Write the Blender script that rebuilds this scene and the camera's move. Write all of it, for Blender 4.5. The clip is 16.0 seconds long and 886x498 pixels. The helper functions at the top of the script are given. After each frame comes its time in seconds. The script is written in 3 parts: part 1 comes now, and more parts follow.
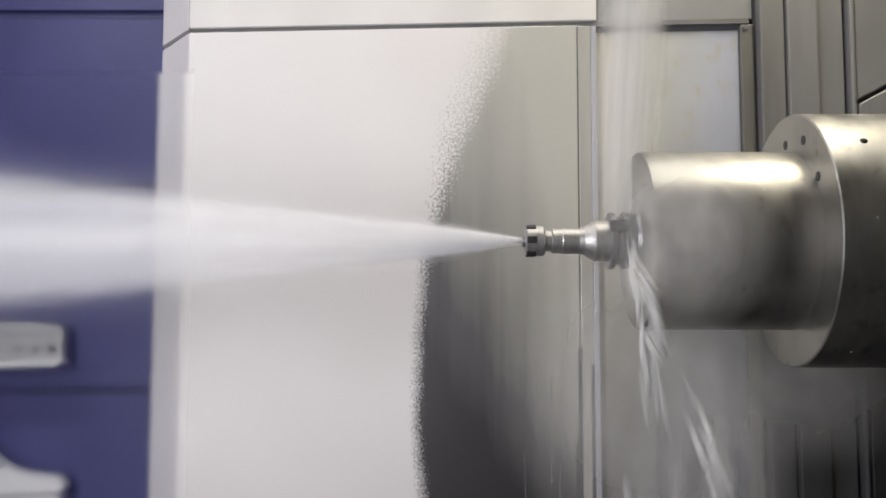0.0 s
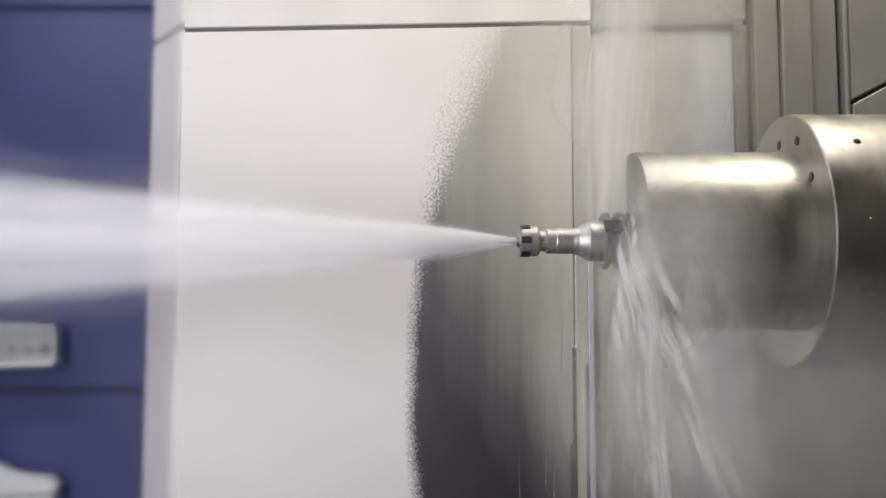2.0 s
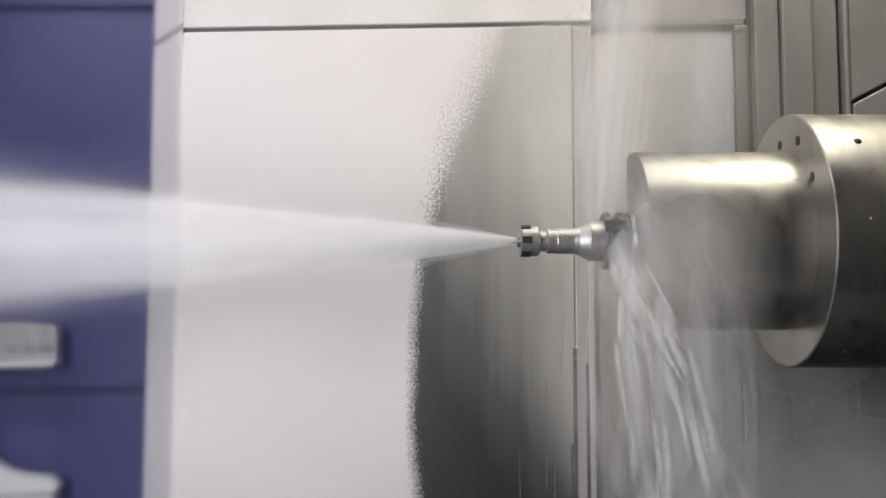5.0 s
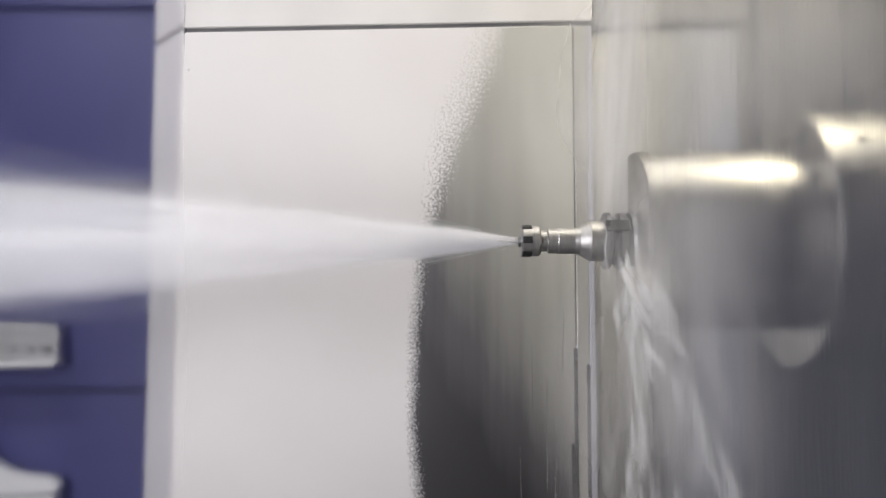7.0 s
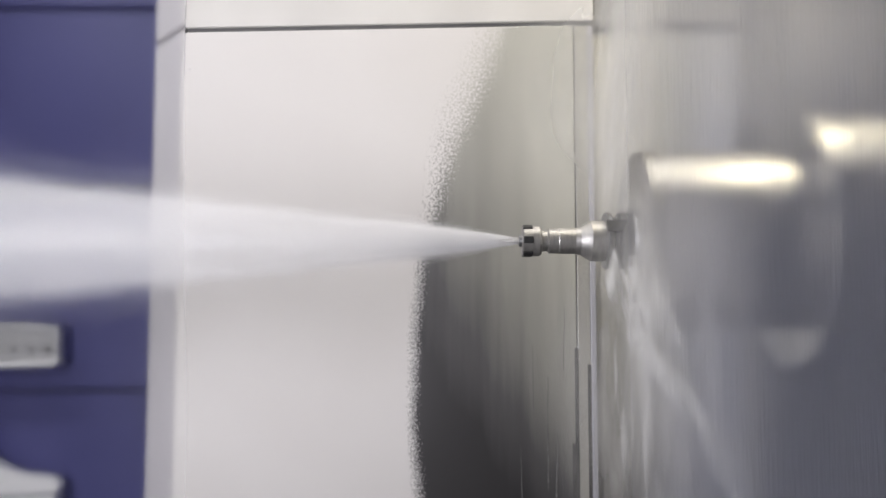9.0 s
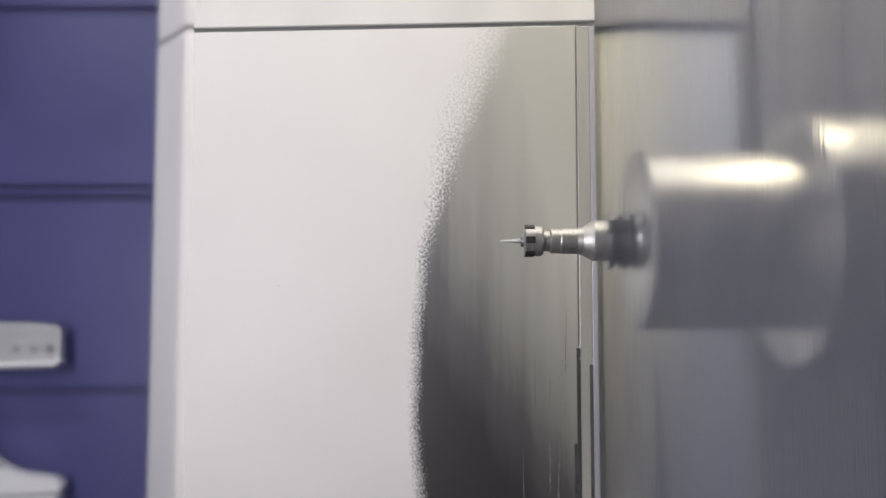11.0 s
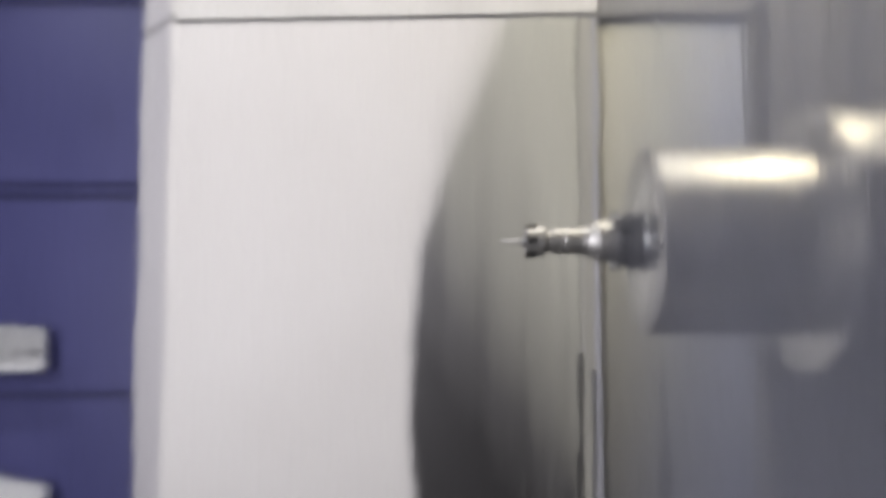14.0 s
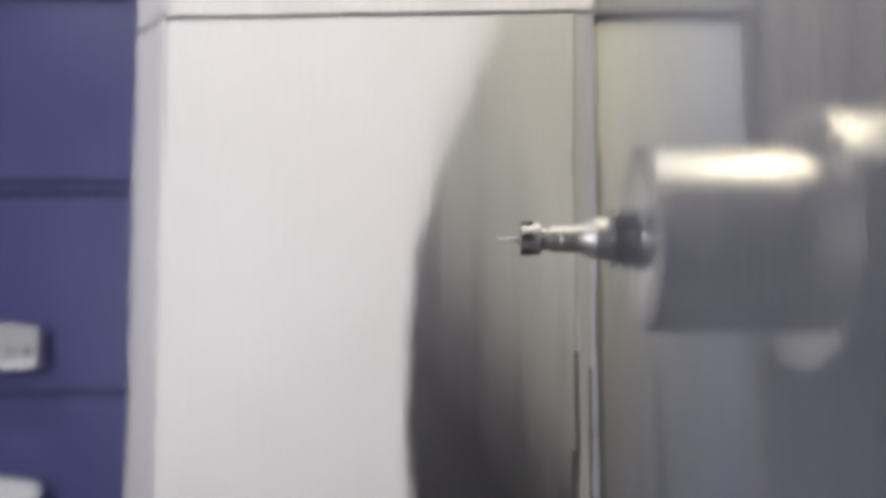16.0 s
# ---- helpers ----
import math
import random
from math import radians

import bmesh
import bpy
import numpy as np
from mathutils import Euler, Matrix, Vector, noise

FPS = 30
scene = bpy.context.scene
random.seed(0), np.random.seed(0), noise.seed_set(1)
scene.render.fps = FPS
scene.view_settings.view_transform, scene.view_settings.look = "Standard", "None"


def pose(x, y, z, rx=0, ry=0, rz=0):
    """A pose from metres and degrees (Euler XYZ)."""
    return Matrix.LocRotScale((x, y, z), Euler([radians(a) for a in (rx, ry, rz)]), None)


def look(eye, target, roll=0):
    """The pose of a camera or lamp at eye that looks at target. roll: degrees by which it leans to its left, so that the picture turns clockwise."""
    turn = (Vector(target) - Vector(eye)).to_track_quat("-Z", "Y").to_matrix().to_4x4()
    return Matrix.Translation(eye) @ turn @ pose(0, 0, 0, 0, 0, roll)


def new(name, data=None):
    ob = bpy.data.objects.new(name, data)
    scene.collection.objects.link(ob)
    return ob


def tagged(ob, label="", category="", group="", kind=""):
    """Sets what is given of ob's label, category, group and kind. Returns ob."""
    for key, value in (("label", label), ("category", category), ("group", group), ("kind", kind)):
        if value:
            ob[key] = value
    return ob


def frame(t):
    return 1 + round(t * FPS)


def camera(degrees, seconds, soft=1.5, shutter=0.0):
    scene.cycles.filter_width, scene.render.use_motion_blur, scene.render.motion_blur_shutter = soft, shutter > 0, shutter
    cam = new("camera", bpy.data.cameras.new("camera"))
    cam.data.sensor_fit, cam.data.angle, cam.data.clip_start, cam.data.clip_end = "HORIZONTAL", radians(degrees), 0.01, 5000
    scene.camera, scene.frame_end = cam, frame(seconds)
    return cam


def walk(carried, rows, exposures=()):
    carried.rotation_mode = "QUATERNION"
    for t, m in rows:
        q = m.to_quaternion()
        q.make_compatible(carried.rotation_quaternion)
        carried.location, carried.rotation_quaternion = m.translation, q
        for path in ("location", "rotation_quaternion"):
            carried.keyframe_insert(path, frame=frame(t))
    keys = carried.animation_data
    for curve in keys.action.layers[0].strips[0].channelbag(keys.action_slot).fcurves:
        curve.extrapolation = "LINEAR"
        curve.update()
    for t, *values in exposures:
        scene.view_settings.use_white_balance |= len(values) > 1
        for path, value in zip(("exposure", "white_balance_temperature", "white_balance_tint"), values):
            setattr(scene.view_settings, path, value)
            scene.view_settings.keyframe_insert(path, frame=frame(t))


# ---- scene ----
cam = camera(52, 16.0, soft=1.7, shutter=0.9)


def eye(shift, ahead=0.0, lift=0.0):
    """Camera pose: shift is the small sideways turn, ahead the metres gone forward, lift a small tilt."""
    return pose(0, -1.125 + ahead, 1.10 + 0.079 * ahead, 94.5 + lift, 0, shift / 28.05)


walk(cam, [
    (0.0, eye(0)), (0.5, eye(-2)), (1.0, eye(-4.5)), (1.5, eye(-8)), (2.0, eye(-10)), (2.5, eye(-11)),
    (3.0, eye(-12)), (3.5, eye(-11.5)), (4.0, eye(-9.5)), (5.0, eye(-9)), (6.5, eye(-8)), (7.5, eye(-7)),
    (9.0, eye(-6)), (10.2, eye(-4)), (11.5, eye(-2)), (12.0, eye(-1.5)), (12.5, eye(-4, 0.008)),
    (13.0, eye(-7, 0.026)), (13.5, eye(-8, 0.048)), (14.0, eye(-9, 0.068)), (14.5, eye(-10, 0.072)),
    (15.0, eye(-10, 0.072)), (15.5, eye(-11, 0.072, -0.08)), (16.0, eye(-17, 0.072, -0.15)),
])

# ---- light: LED lamps under the roof of the machine, and added unseen fills ----
world = bpy.data.worlds.new("workshop_air")
scene.world = world
world.use_nodes = True
world.node_tree.nodes["Background"].inputs[0].default_value = (0.55, 0.6, 0.7, 1)
world.node_tree.nodes["Background"].inputs[1].default_value = 0.03
scene.view_settings.exposure = 0.14


def lamp(name, eye_at, aim, sx, sy, watts, tint):
    data = bpy.data.lights.new(name, "AREA")
    data.shape, data.size, data.size_y, data.energy, data.color = "RECTANGLE", sx, sy, watts, tint
    ob = new(name, data)
    ob.matrix_world = look(eye_at, aim)
    return ob


lamp("spindle_lamp", (0.62, -0.06, 2.135), (0.45, 0.0, 1.2), 0.30, 0.2, 3.6, (1.0, 0.88, 0.58))
lamp("roof_lamp", (0.14, -0.06, 2.14), (0.14, -0.06, 0.9), 1.55, 0.74, 8.0, (1.0, 0.955, 0.90))
# added out of view, so that the column sheet is lit evenly
lamp("door_fill", (-0.62, -0.88, 1.08), (-0.2, 0.35, 0.95), 0.07, 0.9, 14.8, (0.965, 0.945, 1.0))
# added fill for the blue wall and the aluminium parts, no source known there
lamp("blocks_fill", (-0.95, -0.2, 2.14), (-0.85, 0.7, 0.9), 0.5, 0.14, 3.7, (0.95, 0.96, 1.0))


# ---- materials ----
def material(name):
    m = bpy.data.materials.new(name)
    m.use_nodes = True
    nt = m.node_tree
    return m, nt, nt.nodes["Principled BSDF"]


def node(nt, kind, **sockets):
    n = nt.nodes.new(kind)
    for key, value in sockets.items():
        n.inputs[key.replace("_", " ")].default_value = value
    return n


def coords(nt, scale):
    tc = nt.nodes.new("ShaderNodeTexCoord")
    mp = nt.nodes.new("ShaderNodeMapping")
    mp.inputs["Scale"].default_value = scale
    nt.links.new(tc.outputs["Object"], mp.inputs["Vector"])
    return mp.outputs["Vector"]


def grain(nt, scale, detail=4.0, stretch=(1, 1, 1), rough=0.55):
    n = node(nt, "ShaderNodeTexNoise", Scale=scale, Detail=detail, Roughness=rough)
    nt.links.new(coords(nt, stretch), n.inputs["Vector"])
    return n.outputs["Fac"]


def ramp(nt, src, stops):
    r = nt.nodes.new("ShaderNodeValToRGB")
    el = r.color_ramp.elements
    el[0].position, el[0].color = stops[0][0], (*stops[0][1], 1)
    el[1].position, el[1].color = stops[-1][0], (*stops[-1][1], 1)
    for p, c in stops[1:-1]:
        e = el.new(p)
        e.color = (*c, 1)
    nt.links.new(src, r.inputs["Fac"])
    return r.outputs["Color"]


def spread(nt, src, lo, hi, a=0.3, b=0.7):
    r = node(nt, "ShaderNodeMapRange")
    for i, v in zip((1, 2, 3, 4), (a, b, lo, hi)):
        r.inputs[i].default_value = v
    nt.links.new(src, r.inputs[0])
    return r.outputs[0]


def bump(nt, src, strength, distance, shader):
    b = node(nt, "ShaderNodeBump", Strength=strength, Distance=distance)
    nt.links.new(src, b.inputs["Height"])
    nt.links.new(b.outputs["Normal"], shader.inputs["Normal"])
    return b


def surface(name, dark, light, rough=(0.4, 0.55), metal=0.0, scale=8.0, stretch=(1, 1, 1), fine=220.0, relief=0.12):
    m, nt, s = material(name)
    nt.links.new(ramp(nt, grain(nt, scale, 5, stretch), [(0.3, dark), (0.7, light)]), s.inputs["Base Color"])
    g = grain(nt, fine, 3, stretch)
    nt.links.new(spread(nt, g, *rough), s.inputs["Roughness"])
    s.inputs["Metallic"].default_value = metal
    bump(nt, g, relief, 0.0006, s)
    return m


BLUE = surface("blue_paint", (0.075, 0.078, 0.230), (0.100, 0.102, 0.280), (0.35, 0.5), scale=5)
DARK_BLUE = surface("blue_groove", (0.066, 0.070, 0.19), (0.085, 0.085, 0.225), (0.4, 0.5), scale=5)
EDGE_GREY = surface("painted_flange", (0.58, 0.56, 0.59), (0.68, 0.66, 0.68), (0.3, 0.5), scale=7, stretch=(1, 1, 0.3))
STRIP = surface("bright_strip", (0.36, 0.36, 0.40), (0.46, 0.46, 0.51), (0.4, 0.55), 0.3, scale=12, stretch=(1, 1, 0.2))
POST = surface("satin_steel_post", (0.40, 0.39, 0.36), (0.50, 0.49, 0.445), (0.3, 0.42), 0.3, scale=12, stretch=(1, 1, 0.1))
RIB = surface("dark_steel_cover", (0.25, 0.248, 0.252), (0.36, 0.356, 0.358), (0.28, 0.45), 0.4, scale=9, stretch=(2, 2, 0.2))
# shaded copy of the steel cover: the spindle's shade put into the colour
RIB_SHADED = surface("steel_cover_in_shade", (0.035, 0.035, 0.038), (0.065, 0.064, 0.068), (0.45, 0.6), scale=9, stretch=(2, 2, 0.2))
PLATE = surface("grey_plate", (0.26, 0.26, 0.265), (0.38, 0.38, 0.38), (0.3, 0.45), 0.4, scale=5)
# shadow in the sheet gaps put into the colour, shared by one screw
SHADOW_SEAM = surface("seam_shadow_grey", (0.12, 0.12, 0.125), (0.18, 0.178, 0.175), (0.5, 0.6))
WET_DARK = surface("wet_black_grime", (0.035, 0.034, 0.034), (0.07, 0.068, 0.067), (0.25, 0.4), scale=40, stretch=(1, 1, 0.15))
FLOOR = surface("floor_tray", (0.06, 0.06, 0.065), (0.12, 0.12, 0.125), (0.3, 0.5), 0.3, scale=4)
WALL = surface("machine_wall", (0.14, 0.14, 0.15), (0.20, 0.20, 0.21), (0.4, 0.55), scale=3)
ROOF = surface("roof_paint", (0.5, 0.49, 0.46), (0.6, 0.59, 0.56), (0.4, 0.55), scale=3)
OLIVE = surface("grey_olive_bar", (0.14, 0.136, 0.125), (0.19, 0.185, 0.168), (0.35, 0.5), 0.2, scale=9)
FROST = surface("frosted_sheet", (0.60, 0.587, 0.574), (0.70, 0.687, 0.674), (0.5, 0.65), scale=9, stretch=(1, 1, 0.5))
CAST = surface("milled_aluminium", (0.82, 0.82, 0.84), (0.90, 0.90, 0.91), (0.35, 0.5), 0.0, scale=30, stretch=(0.4, 1, 1), relief=0.25)
BLOCK_FACE = surface("brushed_aluminium", (0.48, 0.48, 0.495), (0.58, 0.58, 0.59), (0.3, 0.45), 0.1, scale=30, stretch=(0.4, 1, 1), relief=0.2)
HOLE_GREY = surface("shaded_bore", (0.13, 0.13, 0.14), (0.19, 0.19, 0.20), (0.4, 0.5))
BLACK = surface("black_rubber_and_shade", (0.012, 0.012, 0.013), (0.025, 0.025, 0.026), (0.4, 0.6))
TOOL = surface("ground_tool_steel", (0.40, 0.39, 0.385), (0.56, 0.55, 0.53), (0.40, 0.54), 1.0, scale=60, stretch=(4, 1, 1), relief=0.05)
TOOL_DARK = surface("blackened_tool_steel", (0.16, 0.16, 0.165), (0.24, 0.24, 0.245), (0.3, 0.42), 0.9, scale=60, relief=0.05)
WARM_WALL = surface("workshop_paint", (0.10, 0.10, 0.10), (0.14, 0.14, 0.14), (0.6, 0.8), scale=2)


def steel_spindle():
    """Turned stainless steel with fine rings and wet runs round it."""
    m, nt, s = material("wet_turned_steel")
    runs = grain(nt, 26, 5, (0.9, 0.25, 0.25))
    nt.links.new(ramp(nt, runs, [(0.3, (0.28, 0.275, 0.262)), (0.5, (0.40, 0.39, 0.365)), (0.75, (0.50, 0.49, 0.455))]), s.inputs["Base Color"])
    blot = grain(nt, 45, 6, (1, 0.5, 0.5))
    nt.links.new(spread(nt, blot, 0.29, 0.46), s.inputs["Roughness"])
    s.inputs["Metallic"].default_value = 1.0
    bump(nt, blot, 0.10, 0.0012, s)
    return m


def wet_sheet():
    """Sheet steel: frosted white with fine coolant drops up to an uneven border, washed clear beyond it."""
    m, nt, s = material("coolant_washed_sheet")
    L = nt.links.new
    tc = nt.nodes.new("ShaderNodeTexCoord")
    sep = nt.nodes.new("ShaderNodeSeparateXYZ")
    L(tc.outputs["Object"], sep.inputs[0])

    def op(kind, a, b):
        n = nt.nodes.new("ShaderNodeMath")
        n.operation = kind
        for i, v in enumerate((a, b)):
            if isinstance(v, (int, float)):
                n.inputs[i].default_value = v
            else:
                L(v, n.inputs[i])
        return n.outputs[0]

    dz = op("SUBTRACT", sep.outputs["Z"], 1.0)
    border = op("SUBTRACT", op("MULTIPLY", op("MULTIPLY", dz, dz), 0.37), 0.044)
    d = op("SUBTRACT", sep.outputs["X"], border)                # metres past the border
    d = op("ADD", d, op("MULTIPLY", op("SUBTRACT", grain(nt, 9, 2), 0.5), 0.022))
    speck = op("SUBTRACT", grain(nt, 270, 3, (1, 1, 0.9), 0.62), 0.5)
    # the drops thin out towards the border; higher up they leave a broad speckled band before it
    far = op("SUBTRACT", d, spread(nt, sep.outputs["Z"], 0.0, 0.022, 1.22, 1.50))
    washed = spread(nt, op("ADD", far, op("MULTIPLY", speck, spread(nt, sep.outputs["Z"], 0.045, 0.16, 1.14, 1.42))), 0.0, 1.0, -0.011, 0.011)
    width = spread(nt, sep.outputs["Z"], 0.04, 0.34, 1.16, 1.46)
    pits = spread(nt, op("ADD", d, op("MULTIPLY", speck, width)), 0.0, 0.62, -0.004, 0.008)
    clear = op("MAXIMUM", washed, pits)
    # reflected surroundings of the clear steel, dark to light, put into the colour
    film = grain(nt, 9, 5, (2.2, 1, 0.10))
    mirror_pos = op("ADD", op("ADD", d, op("SUBTRACT", op("MULTIPLY", dz, 0.60), 0.056)), op("MULTIPLY", op("SUBTRACT", film, 0.5), 0.16))
    streak = ramp(nt, mirror_pos, [(0.0, (0.055, 0.053, 0.056)), (0.08, (0.12, 0.117, 0.12)), (0.18, (0.36, 0.355, 0.325)), (0.32, (0.60, 0.595, 0.54))])
    frost = ramp(nt, grain(nt, 4, 5), [(0.3, (0.665, 0.643, 0.635)), (0.7, (0.715, 0.697, 0.692))])
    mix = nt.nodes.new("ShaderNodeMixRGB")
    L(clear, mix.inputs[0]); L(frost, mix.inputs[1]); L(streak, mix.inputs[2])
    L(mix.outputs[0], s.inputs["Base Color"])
    L(spread(nt, clear, 0.62, 0.34, 0, 1), s.inputs["Roughness"])
    L(op("MULTIPLY", clear, 0.4), s.inputs["Metallic"])
    rel = op("MULTIPLY", speck, op("SUBTRACT", 1.0, washed))
    bump(nt, rel, 0.35, 0.0008, s)
    return m


def stained_side_sheet():
    """Blue-grey panel, darker lower down, with yellowish dried coolant spots."""
    m, nt, s = material("stained_blue_grey_sheet")
    L = nt.links.new
    tc, sep = nt.nodes.new("ShaderNodeTexCoord"), nt.nodes.new("ShaderNodeSeparateXYZ")
    L(tc.outputs["Object"], sep.inputs[0])
    across = spread(nt, sep.outputs["X"], 0.0, 1.0, 0.27, 0.48)
    tint = ramp(nt, across, [(0.0, (0.62, 0.60, 0.51)), (0.4, (0.54, 0.545, 0.50)), (0.85, (0.49, 0.51, 0.58))])
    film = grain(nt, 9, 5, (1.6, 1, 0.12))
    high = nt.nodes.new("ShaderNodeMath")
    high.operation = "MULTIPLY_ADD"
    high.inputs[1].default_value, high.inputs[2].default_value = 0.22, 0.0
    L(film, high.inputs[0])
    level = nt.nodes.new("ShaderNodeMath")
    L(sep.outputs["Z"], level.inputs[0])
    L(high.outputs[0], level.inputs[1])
    # multiplier by height with an uneven run: dark at the bottom, full colour on top
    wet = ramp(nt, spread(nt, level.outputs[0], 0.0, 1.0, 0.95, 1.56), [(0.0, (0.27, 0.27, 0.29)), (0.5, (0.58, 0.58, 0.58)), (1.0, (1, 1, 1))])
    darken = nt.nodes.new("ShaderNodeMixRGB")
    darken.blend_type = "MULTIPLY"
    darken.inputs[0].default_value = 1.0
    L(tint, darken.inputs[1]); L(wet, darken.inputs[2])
    spots = spread(nt, grain(nt, 34, 4, (1, 1, 0.7)), 0, 0.62, 0.56, 0.68)
    dried = nt.nodes.new("ShaderNodeMath")
    dried.operation = "MULTIPLY"
    L(spots, dried.inputs[0]); L(spread(nt, sep.outputs["Z"], 0.0, 1.0, 1.34, 1.42), dried.inputs[1])
    mix = nt.nodes.new("ShaderNodeMixRGB")
    mix.inputs[2].default_value = (0.44, 0.42, 0.31, 1)
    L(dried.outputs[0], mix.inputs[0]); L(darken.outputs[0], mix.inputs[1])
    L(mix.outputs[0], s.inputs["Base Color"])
    L(spread(nt, grain(nt, 30, 4, (1, 1, 0.3)), 0.26, 0.44), s.inputs["Roughness"])
    s.inputs["Metallic"].default_value = 0.25
    return m


def water(name, tone, through_part):
    """Broken white water: scatters light and lets part of it through."""
    m, nt, s = material(name)
    s.inputs["Base Color"].default_value = (*tone, 1)
    s.inputs["Roughness"].default_value = 0.35
    tr = node(nt, "ShaderNodeBsdfTranslucent")
    tr.inputs["Color"].default_value = (*tone, 1)
    mix = nt.nodes.new("ShaderNodeMixShader")
    mix.inputs[0].default_value = through_part
    nt.links.new(s.outputs[0], mix.inputs[1])
    nt.links.new(tr.outputs[0], mix.inputs[2])
    nt.links.new(mix.outputs[0], nt.nodes["Material Output"].inputs["Surface"])
    return m


def whitened_drop():
    m, nt, s = material("whitened_water")
    # white base colour stands in for the bright glints on the drops
    s.inputs["Base Color"].default_value = (0.9, 0.9, 0.92, 1)
    s.inputs["Transmission Weight"].default_value = 0.35
    s.inputs["IOR"].default_value = 1.33
    s.inputs["Roughness"].default_value = 0.06
    return m


def pane_glass():
    m, nt, s = material("window_glass")
    tr, gl = node(nt, "ShaderNodeBsdfTransparent"), node(nt, "ShaderNodeBsdfGlossy", Roughness=0.01)
    fr, mix = node(nt, "ShaderNodeFresnel", IOR=1.3), nt.nodes.new("ShaderNodeMixShader")
    nt.links.new(fr.outputs[0], mix.inputs[0])
    nt.links.new(tr.outputs[0], mix.inputs[1])
    nt.links.new(gl.outputs[0], mix.inputs[2])
    nt.links.new(mix.outputs[0], nt.nodes["Material Output"].inputs["Surface"])
    return m


def film_water(name, rough, milk, bend, ripple, fine=(210, 0.3), depth=0.0012, rim=(-0.001, 0.011)):
    """Thin running water on glass: blurs what is behind it, slightly milky."""
    m, nt, s = material(name)
    rf = node(nt, "ShaderNodeBsdfRefraction", IOR=bend)
    rf.distribution = "BECKMANN"
    nt.links.new(spread(nt, grain(nt, 60, 3, (1, 1, 0.25)), rough * 0.9, rough * 1.08), rf.inputs["Roughness"])
    wave = node(nt, "ShaderNodeBump", Strength=ripple, Distance=depth)
    nt.links.new(grain(nt, fine[0], 2, (1, 1, fine[1])), wave.inputs["Height"])
    nt.links.new(wave.outputs["Normal"], rf.inputs["Normal"])
    tr = node(nt, "ShaderNodeBsdfTranslucent")
    tr.inputs["Color"].default_value = (0.66, 0.70, 0.93, 1)
    mix = nt.nodes.new("ShaderNodeMixShader")
    mix.inputs[0].default_value = milk
    nt.links.new(rf.outputs[0], mix.inputs[1])
    nt.links.new(tr.outputs[0], mix.inputs[2])
    # the sheet of water thins out to nothing at its leading edge
    tc, sep = nt.nodes.new("ShaderNodeTexCoord"), nt.nodes.new("ShaderNodeSeparateXYZ")
    nt.links.new(tc.outputs["Object"], sep.inputs[0])
    thin, none = nt.nodes.new("ShaderNodeMixShader"), node(nt, "ShaderNodeBsdfTransparent")
    nt.links.new(spread(nt, sep.outputs["X"], 0.0, 1.0, rim[0], rim[1]), thin.inputs[0])
    nt.links.new(none.outputs[0], thin.inputs[1])
    nt.links.new(mix.outputs[0], thin.inputs[2])
    nt.links.new(thin.outputs[0], nt.nodes["Material Output"].inputs["Surface"])
    return m


STEEL = steel_spindle()
SHEET = wet_sheet()
STAINED = stained_side_sheet()
SPRAY = water("white_spray", (0.975, 0.975, 0.985), 0.45)
SPLASH = water("white_coolant", (0.88, 0.88, 0.87), 0.35)
DROP = whitened_drop()
GLASS = pane_glass()
def dirty(mat, colour, scale, a, b):
    """Adds small dark dirt spots to a surface()."""
    nt = mat.node_tree
    base = nt.nodes["Principled BSDF"].inputs["Base Color"]
    src = base.links[0].from_socket
    mix = nt.nodes.new("ShaderNodeMixRGB")
    mix.inputs[2].default_value = (*colour, 1)
    nt.links.new(spread(nt, grain(nt, scale, 3, (1, 1, 0.7)), 0.0, 0.75, a, b), mix.inputs[0])
    nt.links.new(src, mix.inputs[1])
    nt.links.new(mix.outputs[0], base)


dirty(EDGE_GREY, (0.20, 0.19, 0.20), 55, 0.69, 0.76)
dirty(BLUE, (0.055, 0.055, 0.16), 7, 0.60, 0.80)
dirty(STEEL, (0.20, 0.19, 0.175), 38, 0.60, 0.74)
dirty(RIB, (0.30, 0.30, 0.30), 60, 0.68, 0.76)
FILM = film_water("running_water_film", 0.58, 0.16, 1.010, 1.0, (1500, 0.04), 0.0003)
FILM_THICK = film_water("thick_water_film", 0.64, 0.15, 0.990, 1.0, (1300, 0.04), 0.0005)
FILM_EDGE = film_water("edge_water_film", 0.52, 0.0, 1.011, 0.10, rim=(-0.02, -0.01))
FILM_THIN = film_water("thin_water_film", 0.60, 0.0, 0.993, 1.2)


# ---- building blocks ----
def mesh_of(name, bm, mat):
    me = bpy.data.meshes.new(name)
    bm.to_mesh(me)
    bm.free()
    me.materials.append(mat)
    return me


def part(name, bm, mat, parent=None, label="", smooth=False):
    me = mesh_of(name, bm, mat)
    if smooth:
        for p in me.polygons:
            p.use_smooth = True
    ob = new(name, me)
    if parent is not None:
        ob.parent = parent
    return tagged(ob, label) if label else ob


def empty(name, m):
    ob = new(name)
    ob.empty_display_size = 0.05
    ob.matrix_world = m
    return ob


def box(x0, x1, y0, y1, z0, z1, bevel=0.0, segments=2):
    bm = bmesh.new()
    bmesh.ops.create_cube(bm, size=1)
    for v in bm.verts:
        v.co = Vector((x0 + (v.co.x + 0.5) * (x1 - x0), y0 + (v.co.y + 0.5) * (y1 - y0), z0 + (v.co.z + 0.5) * (z1 - z0)))
    if bevel:
        bmesh.ops.bevel(bm, geom=list(bm.edges), offset=bevel, segments=segments, profile=0.5, affect="EDGES")
    return bm


